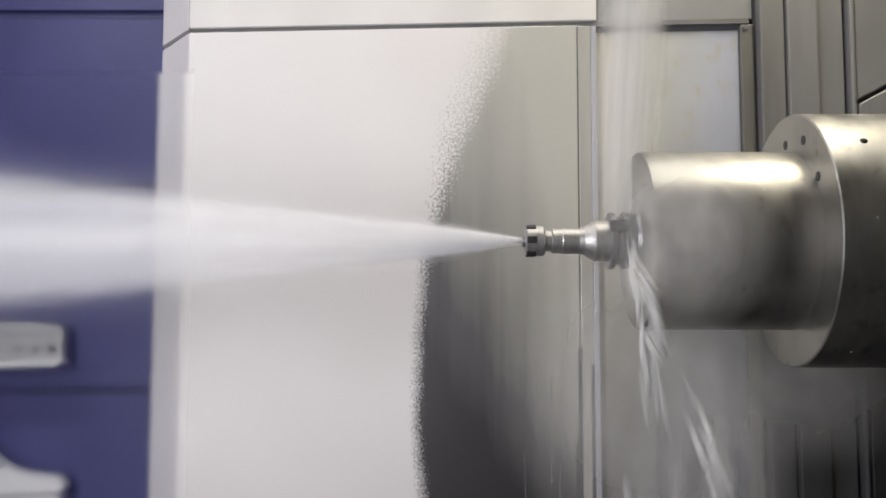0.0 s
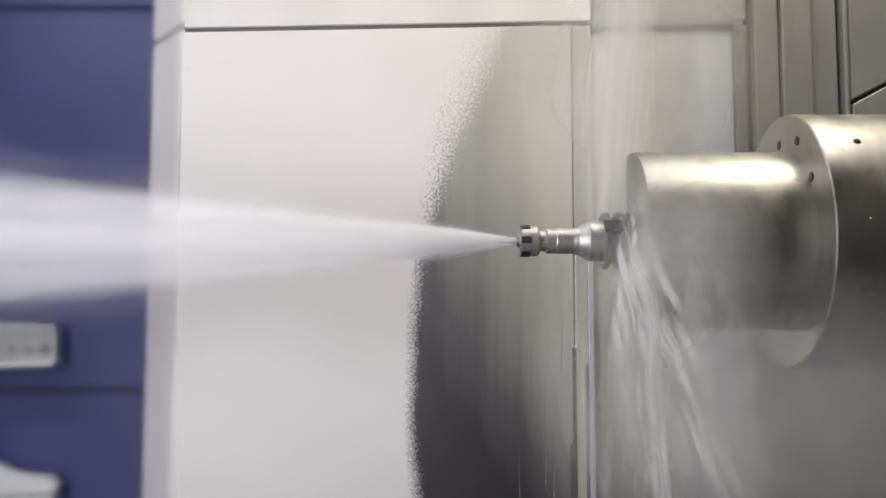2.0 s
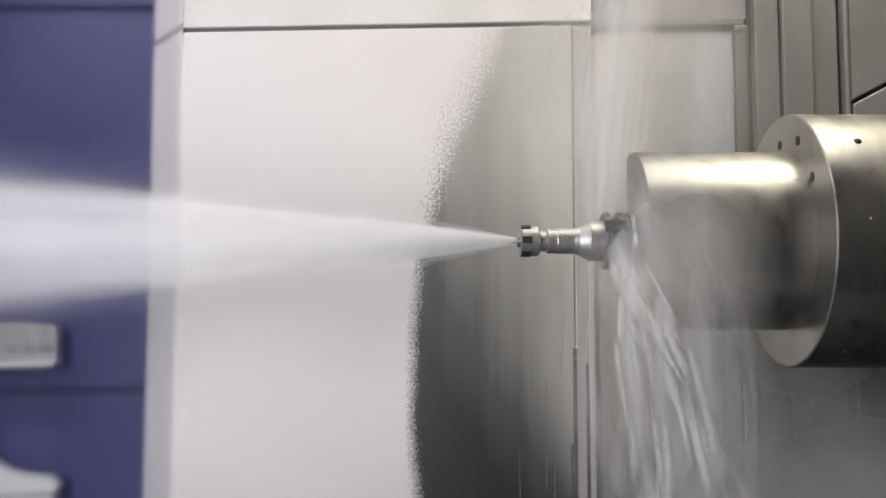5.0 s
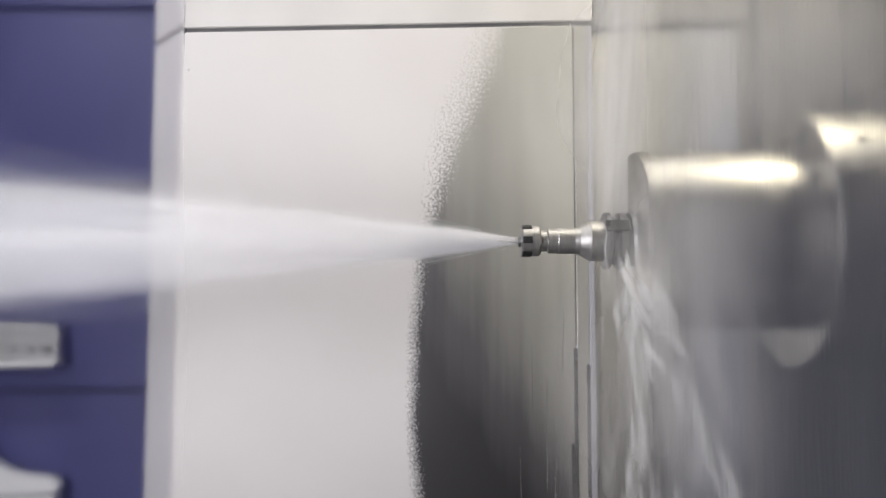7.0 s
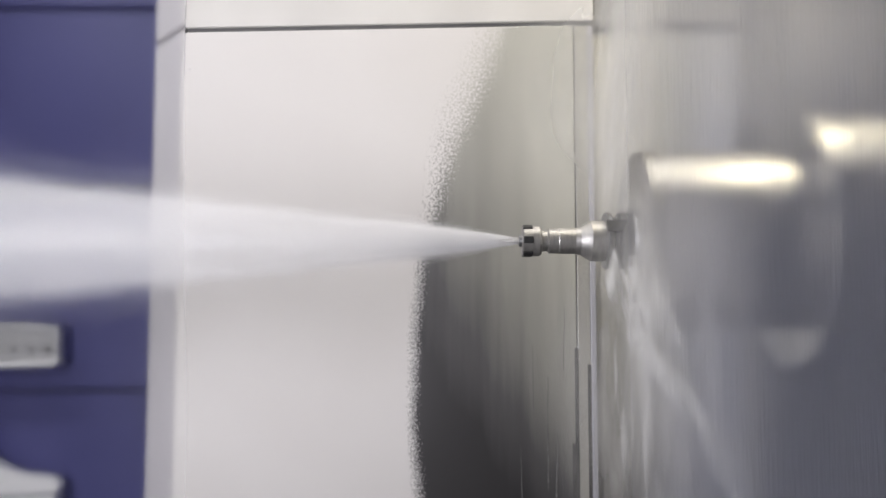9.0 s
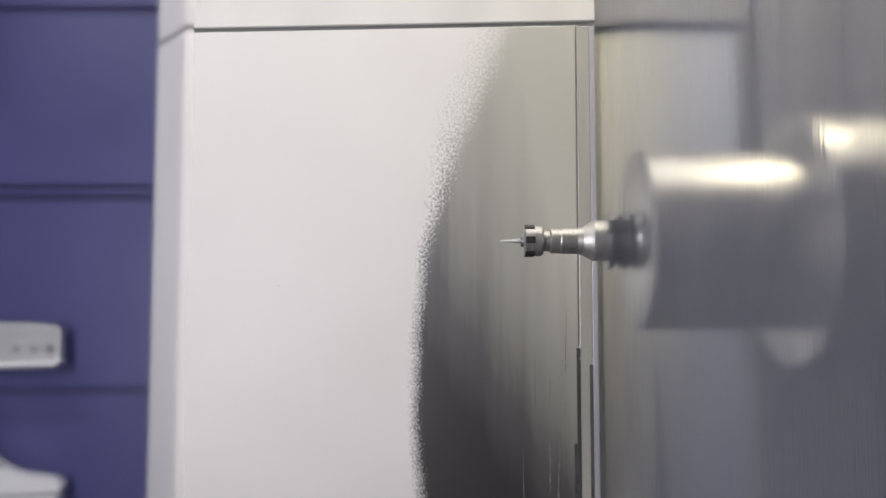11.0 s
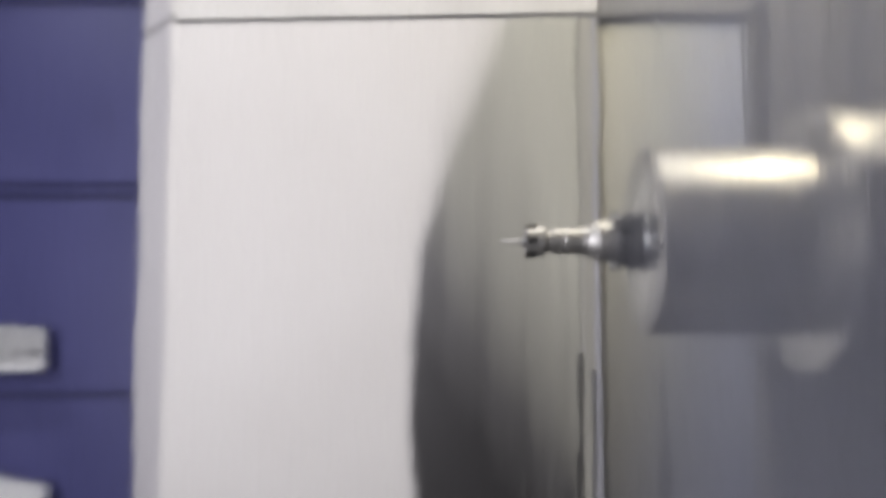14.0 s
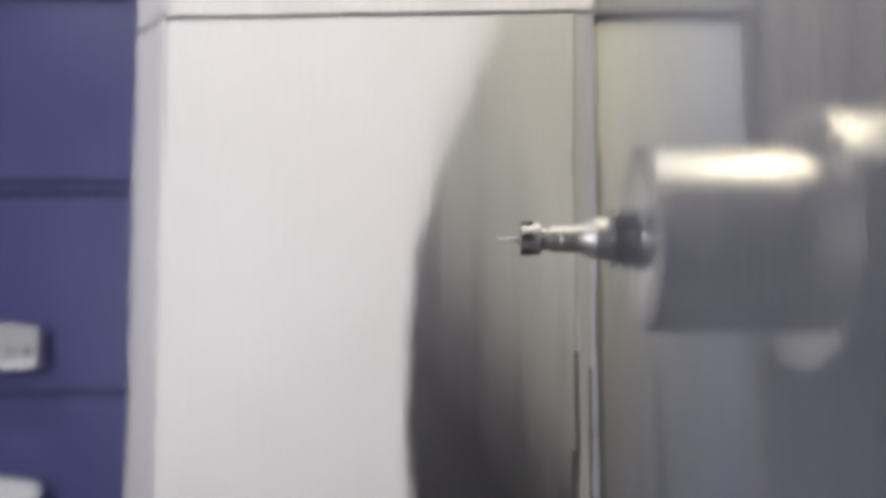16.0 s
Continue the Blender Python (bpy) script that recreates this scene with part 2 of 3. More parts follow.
def prism(points, y0, y1, bevel=0.0):
    """A plate with the outline points (x, z), from y0 to y1."""
    bm = bmesh.new()
    f = bm.faces.new([bm.verts.new((x, y0, z)) for x, z in points])
    out = bmesh.ops.extrude_face_region(bm, geom=[f])
    for v in out["geom"]:
        if isinstance(v, bmesh.types.BMVert):
            v.co.y = y1
    bmesh.ops.recalc_face_normals(bm, faces=list(bm.faces))
    if bevel:
        bmesh.ops.bevel(bm, geom=list(bm.edges), offset=bevel, segments=2, profile=0.5, affect="EDGES")
    return bm


def turned(profile, n=64):
    """A solid turned round the x axis, from (x, radius) pairs."""
    bm = bmesh.new()
    rings = []
    for x, r in profile:
        rings.append([bm.verts.new((x, r * math.cos(2 * math.pi * i / n), r * math.sin(2 * math.pi * i / n))) for i in range(n)])
    for a, b in zip(rings, rings[1:]):
        for i in range(n):
            bm.faces.new((a[i], a[(i + 1) % n], b[(i + 1) % n], b[i]))
    bm.faces.new(rings[0])
    bm.faces.new(rings[-1])
    bmesh.ops.recalc_face_normals(bm, faces=list(bm.faces))
    return bm


def smooth_turned(ob, angle=30):
    me = ob.data
    for p in me.polygons:
        p.use_smooth = True
    bm = bmesh.new()
    bm.from_mesh(me)
    for e in bm.edges:
        if len(e.link_faces) == 2 and e.calc_face_angle(0) > radians(angle):
            e.smooth = False
    bm.to_mesh(me)
    bm.free()
    return ob


def needles(rows):
    """Thin pointed streaks: rows of (start, end, width)."""
    verts, faces = [], []
    for a, b, w in rows:
        a, b = Vector(a), Vector(b)
        d = (b - a).normalized()
        s = d.orthogonal().normalized()
        u = d.cross(s)
        k = len(verts)
        verts.append(a)
        c = a.lerp(b, 0.55)
        for j in range(3):
            verts.append(c + w * (math.cos(2.094 * j) * s + math.sin(2.094 * j) * u))
        verts.append(b)
        for j in range(3):
            faces.append((k, k + 1 + j, k + 1 + (j + 1) % 3))
            faces.append((k + 4, k + 1 + (j + 1) % 3, k + 1 + j))
    return verts, faces


def streak_object(name, rows, mat, parent=None):
    me = bpy.data.meshes.new(name)
    v, f = needles(rows)
    me.from_pydata(v, [], f)
    me.materials.append(mat)
    ob = new(name, me)
    if parent is not None:
        ob.parent = parent
    return ob


# ---- the machine's working space ----
def structure(name, bm, mat, label, category):
    return tagged(part(name, bm, mat), label, category, kind="structure")


structure("floor", box(-2.1, 1.7, -0.93, 0.95, 0.36, 0.40), FLOOR, "dark wet steel floor tray of the machine", "floor")
structure("ceiling", box(-2.1, 1.7, -0.93, 0.95, 2.18, 2.22), ROOF, "grey painted roof of the machine", "ceiling")
structure("wall_left", box(-2.14, -2.1, -0.93, 0.95, 0.36, 2.22), WALL, "grey painted side wall of the machine", "wall")
structure("wall_right", box(1.7, 1.74, -0.93, 0.95, 0.36, 2.22), WALL, "grey painted side wall of the machine", "wall")

# front wall with the window through which the camera looks
front = tagged(empty("wall_front", pose(0, 0, 0)), "grey machine door front with a window opening", "wall", kind="structure")
for x0, x1, z0, z1 in ((-2.1, -0.35, 0.36, 2.22), (0.35, 1.7, 0.36, 2.22), (-0.35, 0.35, 0.36, 0.85), (-0.35, 0.35, 1.40, 2.22)):
    part("door_sheet", box(x0, x1, -0.97, -0.93, z0, z1), WALL, front)
window = tagged(empty("window_1", pose(0, -0.95, 0.85)), "clear safety window in the machine door", "window", kind="structure")
pane = part("pane", box(-0.35, 0.35, -0.004, 0.004, 0.0, 0.55), GLASS, window)
pane.visible_shadow = False
for x0, x1, z0, z1 in ((-0.37, -0.345, -0.02, 0.57), (0.345, 0.37, -0.02, 0.57), (-0.345, 0.345, -0.02, 0.005), (-0.345, 0.345, 0.545, 0.57)):
    part("window_seal", box(x0, x1, -0.025, 0.025, z0, z1, 0.003), BLACK, window)

# workshop behind the camera
structure("workshop_floor", box(-2.14, 1.74, -3.0, -0.97, 0.0, 0.04), FLOOR, "dark workshop floor", "floor")
structure("workshop_wall", box(-2.14, 1.74, -3.04, -3.0, 0.0, 2.6), WARM_WALL, "dim workshop wall behind the machine", "wall")
structure("workshop_ceiling", box(-2.14, 1.74, -3.0, -0.97, 2.56, 2.6), WARM_WALL, "dim workshop ceiling", "ceiling")
structure("workshop_wall_left", box(-2.18, -2.14, -3.0, -0.97, 0.0, 2.6), WARM_WALL, "dim workshop side wall", "wall")
structure("workshop_wall_right", box(1.74, 1.78, -3.0, -0.97, 0.0, 2.6), WARM_WALL, "dim workshop side wall", "wall")


def blue_wall():
    wall = tagged(empty("wall_back", pose(0, 0.8, 0)), "blue painted back wall of stacked sheet panels", "wall", kind="structure")
    part("groove", box(-2.1, -0.46, 0.012, 0.10, 0.4, 2.18), DARK_BLUE, wall, "dark recess between the panels")
    for z0, z1 in ((0.40, 0.545), (0.565, 0.948), (0.962, 1.350), (1.386, 1.753), (1.770, 2.18)):
        part("panel", box(-2.1, -0.46, -0.004, 0.011, z0, z1, 0.003), BLUE, wall)
    part("rail", box(-2.1, -0.46, -0.008, 0.011, 1.3645, 1.3735, 0.002), BLUE, wall, "narrow rail between two panels")
    return wall


blue_wall()


def column():
    """The sheet-clad column behind the spindle, turned slightly."""
    col = tagged(empty("wall_column", pose(0, 0.35, 0, 0, 0, -3.43)), "white frosted sheet-steel column wet with coolant", "wall", kind="structure")
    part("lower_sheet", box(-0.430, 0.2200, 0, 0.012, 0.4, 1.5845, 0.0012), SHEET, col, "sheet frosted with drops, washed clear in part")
    part("upper_sheet", box(-0.430, 0.2530, 0, 0.012, 1.5925, 2.18, 0.0015), FROST, col)
    part("seam", box(-0.428, 0.500, 0.006, 0.011, 1.5845, 1.5925), SHADOW_SEAM, col, "dark gap between upper and lower sheets")
    part("joint", box(0.2200, 0.2222, 0.002, 0.012, 0.4, 1.584), SHADOW_SEAM, col, "dark vertical joint")
    part("post", box(0.2222, 0.2425, 0.0, 0.012, 0.4, 1.583, 0.0012), POST, col, "satin steel post")
    part("edge_strip", box(0.2427, 0.2520, -0.001, 0.012, 0.4, 1.583, 0.0015), STRIP, col, "bright bent edge")
    part("upper_sheet", box(0.2545, 0.507, 0.010, 0.020, 1.5925, 2.18, 0.0015), PLATE, col, "dark grey upper sheet")
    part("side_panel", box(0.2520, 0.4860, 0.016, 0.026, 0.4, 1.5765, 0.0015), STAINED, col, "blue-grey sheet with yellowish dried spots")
    part("frame_bar", box(0.4865, 0.5070, 0.006, 0.026, 0.4, 1.583, 0.002), OLIVE, col)
    part("wet_streak", box(0.2115, 0.2216, -0.0012, 0.0012, 0.4, 0.905, 0.0005), WET_DARK, col, "dark wet streak along the joint")
    part("wet_streak", box(0.2165, 0.2226, -0.0014, 0.0012, 0.4, 1.056, 0.0005), WET_DARK, col, "dark wet streak along the joint")
    part("wet_streak", box(0.2370, 0.2428, -0.0013, 0.0012, 0.4, 1.030, 0.0005), WET_DARK, col, "dark wet streak beside the bright edge")
    part("backing", box(-0.428, 0.52, 0.030, 0.036, 0.4, 2.18), WALL, col)
    # folded flange on the free edge, in two lengths that meet in a mitre
    for z0, z1, m0, m1 in ((0.4, 1.5835, 0.0, -0.016), (1.5905, 2.18, -0.014, 0.0)):
        bm = bmesh.new()
        pts = [(-0.4305, 0.0, 0.0), (-0.4930, 0.046, 1.0), (-0.4950, 0.46, 1.0), (-0.4890, 0.46, 1.0), (-0.4870, 0.052, 1.0), (-0.4305, 0.012, 0.0)]
        lo = [bm.verts.new((x, y, z0 + m0 * k)) for x, y, k in pts]
        hi = [bm.verts.new((x, y, z1 + m1 * k)) for x, y, k in pts]
        for i in range(6):
            bm.faces.new((lo[i], lo[(i + 1) % 6], hi[(i + 1) % 6], hi[i]))
        bm.faces.new(lo)
        bm.faces.new(hi)
        bmesh.ops.recalc_face_normals(bm, faces=list(bm.faces))
        bmesh.ops.bevel(bm, geom=[e for e in bm.edges if abs(e.verts[0].co.z - e.verts[1].co.z) > 0.3], offset=0.004, segments=3, profile=0.5, affect="EDGES")
        part("folded_flange", bm, EDGE_GREY, col, "grey painted folded flange")
    b = turned([(0.0, 0.0045), (0.004, 0.004)], 12)
    bmesh.ops.rotate(b, verts=b.verts, cent=(0, 0, 0), matrix=Matrix.Rotation(radians(90), 3, "Z"))
    bolt = part("screw", b, SHADOW_SEAM, col)
    bolt.location = (0.4935, 0.002, 1.577)
    return col


column()


def way_cover():
    cover = tagged(empty("way_cover", pose(0, 0.30, 0.4)), "dark grey vertical ribbed steel way cover", "machine cover", kind="structure")
    for x0, x1, y in ((0.5105, 0.5495, 0.004), (0.5512, 0.5995, -0.006), (0.6012, 0.6435, 0.004), (0.6485, 0.6565, -0.010)):
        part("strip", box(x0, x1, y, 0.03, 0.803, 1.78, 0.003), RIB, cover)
        # the lower length is coloured dark for the shade under the spindle
        part("strip_shaded", box(x0, x1, y, 0.03, 0.0, 0.80, 0.003), RIB_SHADED, cover, "lower cover strip, spindle shade put into its dark colour")
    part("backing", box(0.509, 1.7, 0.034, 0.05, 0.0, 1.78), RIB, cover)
    part("cover_plate", prism([(0.659, 1.05), (1.69, 1.60), (1.69, 1.78), (0.659, 1.78)], -0.004, 0.03, 0.002), PLATE, cover, "lighter grey slanted plate")
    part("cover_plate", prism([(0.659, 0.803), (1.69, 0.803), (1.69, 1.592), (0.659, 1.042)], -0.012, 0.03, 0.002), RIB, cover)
    # black here is the deepest of that shade, painted onto the plate
    part("cover_plate", box(0.659, 1.69, -0.012, 0.03, 0.0, 0.80, 0.002), BLACK, cover, "lower cover plate, shade put in as black")
    return cover


way_cover()


# ---- spindle and tool ----
AXIS = 1.1985
TURN = 0.0


def on_axis(s):
    """A pose on the spindle axis, s metres from the collet nut towards the housing."""
    return pose(0.1096 + s * math.cos(radians(TURN)), s * math.sin(radians(TURN)), AXIS, 0, 0, TURN)


def spindle():
    sp = tagged(empty("milling_spindle", on_axis(0.1298)), "horizontal stainless steel milling spindle, wet with coolant", "machine spindle")
    nose = part("nose", turned([(0.0, 0.045), (0.0, 0.1070), (0.0012, 0.1092), (0.004, 0.1100), (0.190, 0.1100)], 96), STEEL, sp, "bright turned spindle nose")
    smooth_turned(nose)
    flange = part("flange", turned([(0.190, 0.08), (0.190, 0.1540), (0.1915, 0.1560), (0.195, 0.1563), (0.30, 0.1563), (0.302, 0.1550), (0.305, 0.1550), (0.307, 0.1563), (1.42, 0.1563)], 96), STEEL, sp, "broad steel housing")
    smooth_turned(flange)
    ring = part("bearing_ring", turned([(-0.004, 0.030), (-0.004, 0.036), (0.002, 0.040)], 64), TOOL_DARK, sp, "dark ring round the tool taper")
    smooth_turned(ring)
    # black discs stand for the shade inside three recessed holes
    for dy, dz in ((0.0, 0.1205), (-0.056, 0.1155), (-0.095, 0.066)):
        hole = part("screw", turned([(0.1893, 0.0058), (0.1902, 0.0058)], 16), BLACK, sp)
        hole.location = (0, dy, dz)
    # a black bead does the same for the hole in the housing
    for x, a in ((0.233, 139),):
        b = bmesh.new()
        bmesh.ops.create_uvsphere(b, u_segments=12, v_segments=8, radius=0.0048)
        h = part("hole_bead", b, BLACK, sp, "dark hole, the shade inside it put in as a black bead")
        h.location = (x, 0.1545 * math.cos(radians(a)), 0.1545 * math.sin(radians(a)))
    return sp


spindle()


def tool_holder():
    th = tagged(empty("tool_holder", on_axis(-0.0076)), "steel collet tool holder clamped in the spindle, shining wet", "tool holder")
    nut = part("collet_nut", turned([(0.0, 0.0085), (0.0, 0.0165), (0.002, 0.0190), (0.0215, 0.0190), (0.024, 0.0170), (0.0245, 0.013)], 48), TOOL, th, "slotted bright steel collet nut")
    smooth_turned(nut)
    for k in range(6):
        a = radians(30 + 60 * k)
        b = box(0.001, 0.013, -0.0042, 0.0042, -0.003, 0.0022, 0.0008)
        s = part("slot", b, BLACK, nut, "dark wrench slot")
        s.matrix_basis = pose(0, 0, 0, math.degrees(a), 0, 0) @ pose(0, 0, 0.0182)
    body = part("body", turned([(0.0240, 0.0130), (0.0320, 0.0130), (0.0335, 0.0155), (0.045, 0.0155), (0.046, 0.0160), (0.066, 0.0160), (0.0725, 0.0175), (0.0835, 0.0240), (0.085, 0.0252), (0.1035, 0.0252), (0.1045, 0.0245)], 64), TOOL, th)
    smooth_turned(body, 11)
    fl = part("gripper_flange", turned([(0.1020, 0.0262), (0.1026, 0.0340), (0.1040, 0.0352), (0.1090, 0.0352), (0.1120, 0.0295), (0.1165, 0.0295), (0.1195, 0.0352), (0.1275, 0.0352), (0.1290, 0.0335), (0.1290, 0.0270), (0.1400, 0.0270)], 64), TOOL_DARK, th, "grooved dark steel gripper flange")
    smooth_turned(fl)
    for a in (62, 242):
        b = box(0.1015, 0.1293, -0.0075, 0.0075, -0.004, 0.0015, 0.0008)
        s = part("drive_slot", b, BLACK, fl, "dark drive slot")
        s.matrix_basis = pose(0, 0, 0, a, 0, 0) @ pose(0, 0, 0.0347)
    collet = part("collet", turned([(-0.0035, 0.004), (-0.0035, 0.0070), (0.002, 0.0084)], 32), TOOL_DARK, th)
    smooth_turned(collet)
    mill = part("end_mill", turned([(-0.0292, 0.0004), (-0.0270, 0.0014), (-0.012, 0.0021), (-0.010, 0.0030), (0.004, 0.0030)], 20), TOOL, th, "slim carbide end mill")
    smooth_turned(mill)
    return th


tool_holder()


# ---- aluminium parts on the fixture by the blue wall ----
def fixture():
    fx = tagged(empty("work_fixture", pose(-1.092, 0.73, 0.4)), "pale aluminium fixture post standing on the tray", "fixture")
    part("post", box(-0.10, 0.105, -0.04, 0.055, 0.0, 1.0, 0.004), CAST, fx)
    part("foot", box(-0.16, 0.16, -0.14, 0.06, 0.0, 0.03, 0.004), CAST, fx)
    return fx


fixture()


def clamp_block():
    cb = tagged(empty("clamp_block", pose(-0.869, 0.70, 1.0189)), "pale milled aluminium block with a ledge, on the fixture", "workpiece")
    part("body", box(-0.10, 0.0985, 0.002, 0.026, 0.0, 0.0545, 0.002), BLOCK_FACE, cb, "grey brushed face")
    part("rim", box(-0.10, 0.0990, -0.002, 0.002, 0.0525, 0.0560, 0.0008), CAST, cb, "bright top edge")
    part("rim", box(0.0960, 0.0992, -0.002, 0.002, 0.0, 0.0525, 0.0008), CAST, cb)
    part("top_plate", prism([(-0.10, 0.0568), (0.094, 0.0568), (0.092, 0.0615), (0.045, 0.0660), (-0.10, 0.0680)], 0.008, 0.026, 0.0008), BLOCK_FACE, cb, "thin domed plate on top")
    part("ledge", prism([(-0.10, -0.012), (0.094, -0.007), (0.1035, 0.0), (0.1035, 0.003), (-0.10, -0.002)], -0.008, 0.024, 0.0012), CAST, cb)
    for x, r in ((0.083, 0.0065), (0.055, 0.004), (0.025, 0.004)):
        b = turned([(0.0, r), (0.004, r)], 24)
        bmesh.ops.rotate(b, verts=b.verts, cent=(0, 0, 0), matrix=Matrix.Rotation(radians(90), 3, "Z"))
        s = part("hole", b, HOLE_GREY, cb, "drilled hole")
        s.location = (x, -0.0015, 0.022)
    cb.scale = (1.159, 1.159, 1.159)
    return cb


clamp_block()


def casting():
    cs = tagged(empty("casting", pose(-0.869, 0.70, 0.764)), "white curved metal casting with a flat foot, on the fixture", "workpiece")
    arc = [(-0.10, 0.16)] + [(-0.035 + 0.105 * (1 - math.cos(radians(a))) * 0.62 - 0.06 * (1 - a / 90) + 0.035, 0.030 + 0.10 * (1 - math.sin(radians(a)))) for a in range(0, 91, 9)]
    part("body", prism(arc + [(0.098, 0.026), (0.110, 0.008), (0.104, 0.002), (-0.10, -0.012)], 0.0, 0.03, 0.0025), CAST, cs)
    part("foot", prism([(-0.10, -0.030), (0.104, -0.012), (0.104, -0.002), (-0.10, -0.016)], -0.006, 0.03, 0.0015), CAST, cs, "flat machined foot")
    b = turned([(0.0, 0.005), (0.004, 0.005)], 24)
    bmesh.ops.rotate(b, verts=b.verts, cent=(0, 0, 0), matrix=Matrix.Rotation(radians(90), 3, "Z"))
    s = part("hole", b, PLATE, cs, "drilled hole")
    s.location = (0.004, -0.0015, 0.046)
    cs.scale = (1.159, 1.159, 1.159)
    return cs


casting()


# ---- lamp housings under the roof ----
def lamp_housing(x, y, sx, sy):
    lh = tagged(empty("lamp_case", pose(x, y, 2.18)), "flat grey LED lamp housing under the roof, out of view", "lamp")
    part("housing", box(-sx / 2 - 0.02, sx / 2 + 0.02, -sy / 2 - 0.02, sy / 2 + 0.02, -0.03, 0.0, 0.003), WALL, lh)
    return lh


# the second housing goes with the added fill lamp
for x, y, sx, sy in ((0.14, -0.06, 1.55, 0.78), (-0.95, -0.2, 0.5, 0.14)):
    lamp_housing(x, y, sx, sy)

# housing of the unseen lamp added beside the window
def door_fill_housing(x, z0, z1):
    lh = tagged(empty("lamp_case", pose(x, -0.93, z0)), "slim grey housing of an added, unseen fill lamp on the door", "lamp")
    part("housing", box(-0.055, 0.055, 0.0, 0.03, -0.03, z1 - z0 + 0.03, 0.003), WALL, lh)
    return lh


door_fill_housing(-0.62, 0.63, 1.53)

# ---- drops that cling to the sheets ----
rng = random.Random(5)


def drop_mesh():
    bm = bmesh.new()
    bmesh.ops.create_icosphere(bm, subdivisions=2, radius=0.0024)
    for v in bm.verts:
        v.co.y *= 0.5
        v.co.z *= 1.25
    return mesh_of("water_drop", bm, DROP)


DROP_MESH = drop_mesh()
for x, y, z in ((-0.4485, 0.386, 1.3115), (-0.4545, 0.389, 1.0585), (-0.4560, 0.390, 1.092), (-0.2656, 0.3655, 1.1580), (-0.4200, 0.3745, 1.5215),
                (-0.4560, 0.390, 1.168), (0.2222, 0.3360, 1.0580), (-0.4550, 0.3895, 0.93)):
    d = new("water_drop", DROP_MESH)
    d.location = (x, y, z)
    tagged(d, "water drop clinging to the sheet steel, whitened for its glint", "water drop", "drops on the column")
for k in range(18):
    d = new("water_drop", DROP_MESH)
    if k < 8:
        x, z = rng.choice((0.2215, 0.243)), rng.uniform(0.83, 1.10)
        y = 0.349 - 0.06 * x
    else:
        x, z = rng.uniform(0.04, 0.23), 1.5835 + rng.uniform(-0.002, 0.003)
        y = 0.3485 - 0.06 * x
    d.location = (x, y, z)
    s = rng.uniform(0.3, 0.6)
    d.scale = (s, s, s * rng.uniform(0.8, 1.8))
    tagged(d, "water drop clinging to the sheet steel, whitened for its glint", "water drop", "drops on the column")


for k in range(18):
    # beads on the spindle nose and housing, just below the lit crown
    on_nose = k < 10
    rad, s0 = (0.1098, rng.uniform(0.15, 0.30)) if on_nose else (0.1563, rng.uniform(0.33, 0.52))
    a = radians(rng.uniform(150, 178) if k % 4 else rng.uniform(205, 240))
    d = new("water_drop", DROP_MESH)
    w = rng.uniform(0.25, 0.5)
    d.matrix_world = on_axis(s0) @ pose(0, rad * math.cos(a), rad * math.sin(a), math.degrees(a) - 180, 0, 0) @ Matrix.Diagonal((w, w, w * 1.3, 1))
    tagged(d, "water bead clinging to the steel spindle, whitened for its glint", "water drop", "beads on the spindle")


def rivulet(x, y, z0, z1, w, seed, mat):
    """A thin run of water down a sheet, ending in a bead."""
    r = random.Random(seed)
    bm = bmesh.new()
    prev, n, cx = None, 14, x
    for i in range(n + 1):
        t = i / n
        cx += r.gauss(0, 0.0004)
        rad = w * (0.25 + 0.75 * (1 - t)) if i else w * 0.5
        ring = [bm.verts.new((cx + rad * math.cos(1.0472 * q), y + 0.35 * rad * math.sin(1.0472 * q), z0 + (z1 - z0) * t)) for q in range(6)]
        if prev:
            for q in range(6):
                bm.faces.new((prev[q], prev[(q + 1) % 6], ring[(q + 1) % 6], ring[q]))
        prev = ring
    bmesh.ops.recalc_face_normals(bm, faces=list(bm.faces))
    return tagged(part("water_run", bm, mat, smooth=True), "thin run of water down the wet sheet steel", "water run", "runs on the column")


RUN = surface("running_water", (0.22, 0.22, 0.22), (0.32, 0.32, 0.315), (0.2, 0.3), 0.3, scale=40)
for k, (x, z0, z1, w) in enumerate(((0.173, 0.83, 1.01, 0.0012), (0.186, 0.80, 0.93, 0.0016), (0.150, 0.95, 1.06, 0.0007), (0.128, 0.78, 0.90, 0.0009),
                                   (0.198, 1.02, 1.12, 0.0007))):
    rivulet(x, 0.3497 - 0.06 * x, z0, z1, w, 300 + k, RUN)
for k, (x, z0, z1, w) in enumerate(((0.344, 0.76, 1.03, 0.0055), (0.356, 0.74, 0.95, 0.0035), (0.30, 0.80, 1.01, 0.0014), (0.40, 0.82, 1.05, 0.0014))):
    rivulet(x, 0.3655 - 0.06 * x, z0, z1, w, 330 + k, WET_DARK if k < 2 else RUN)


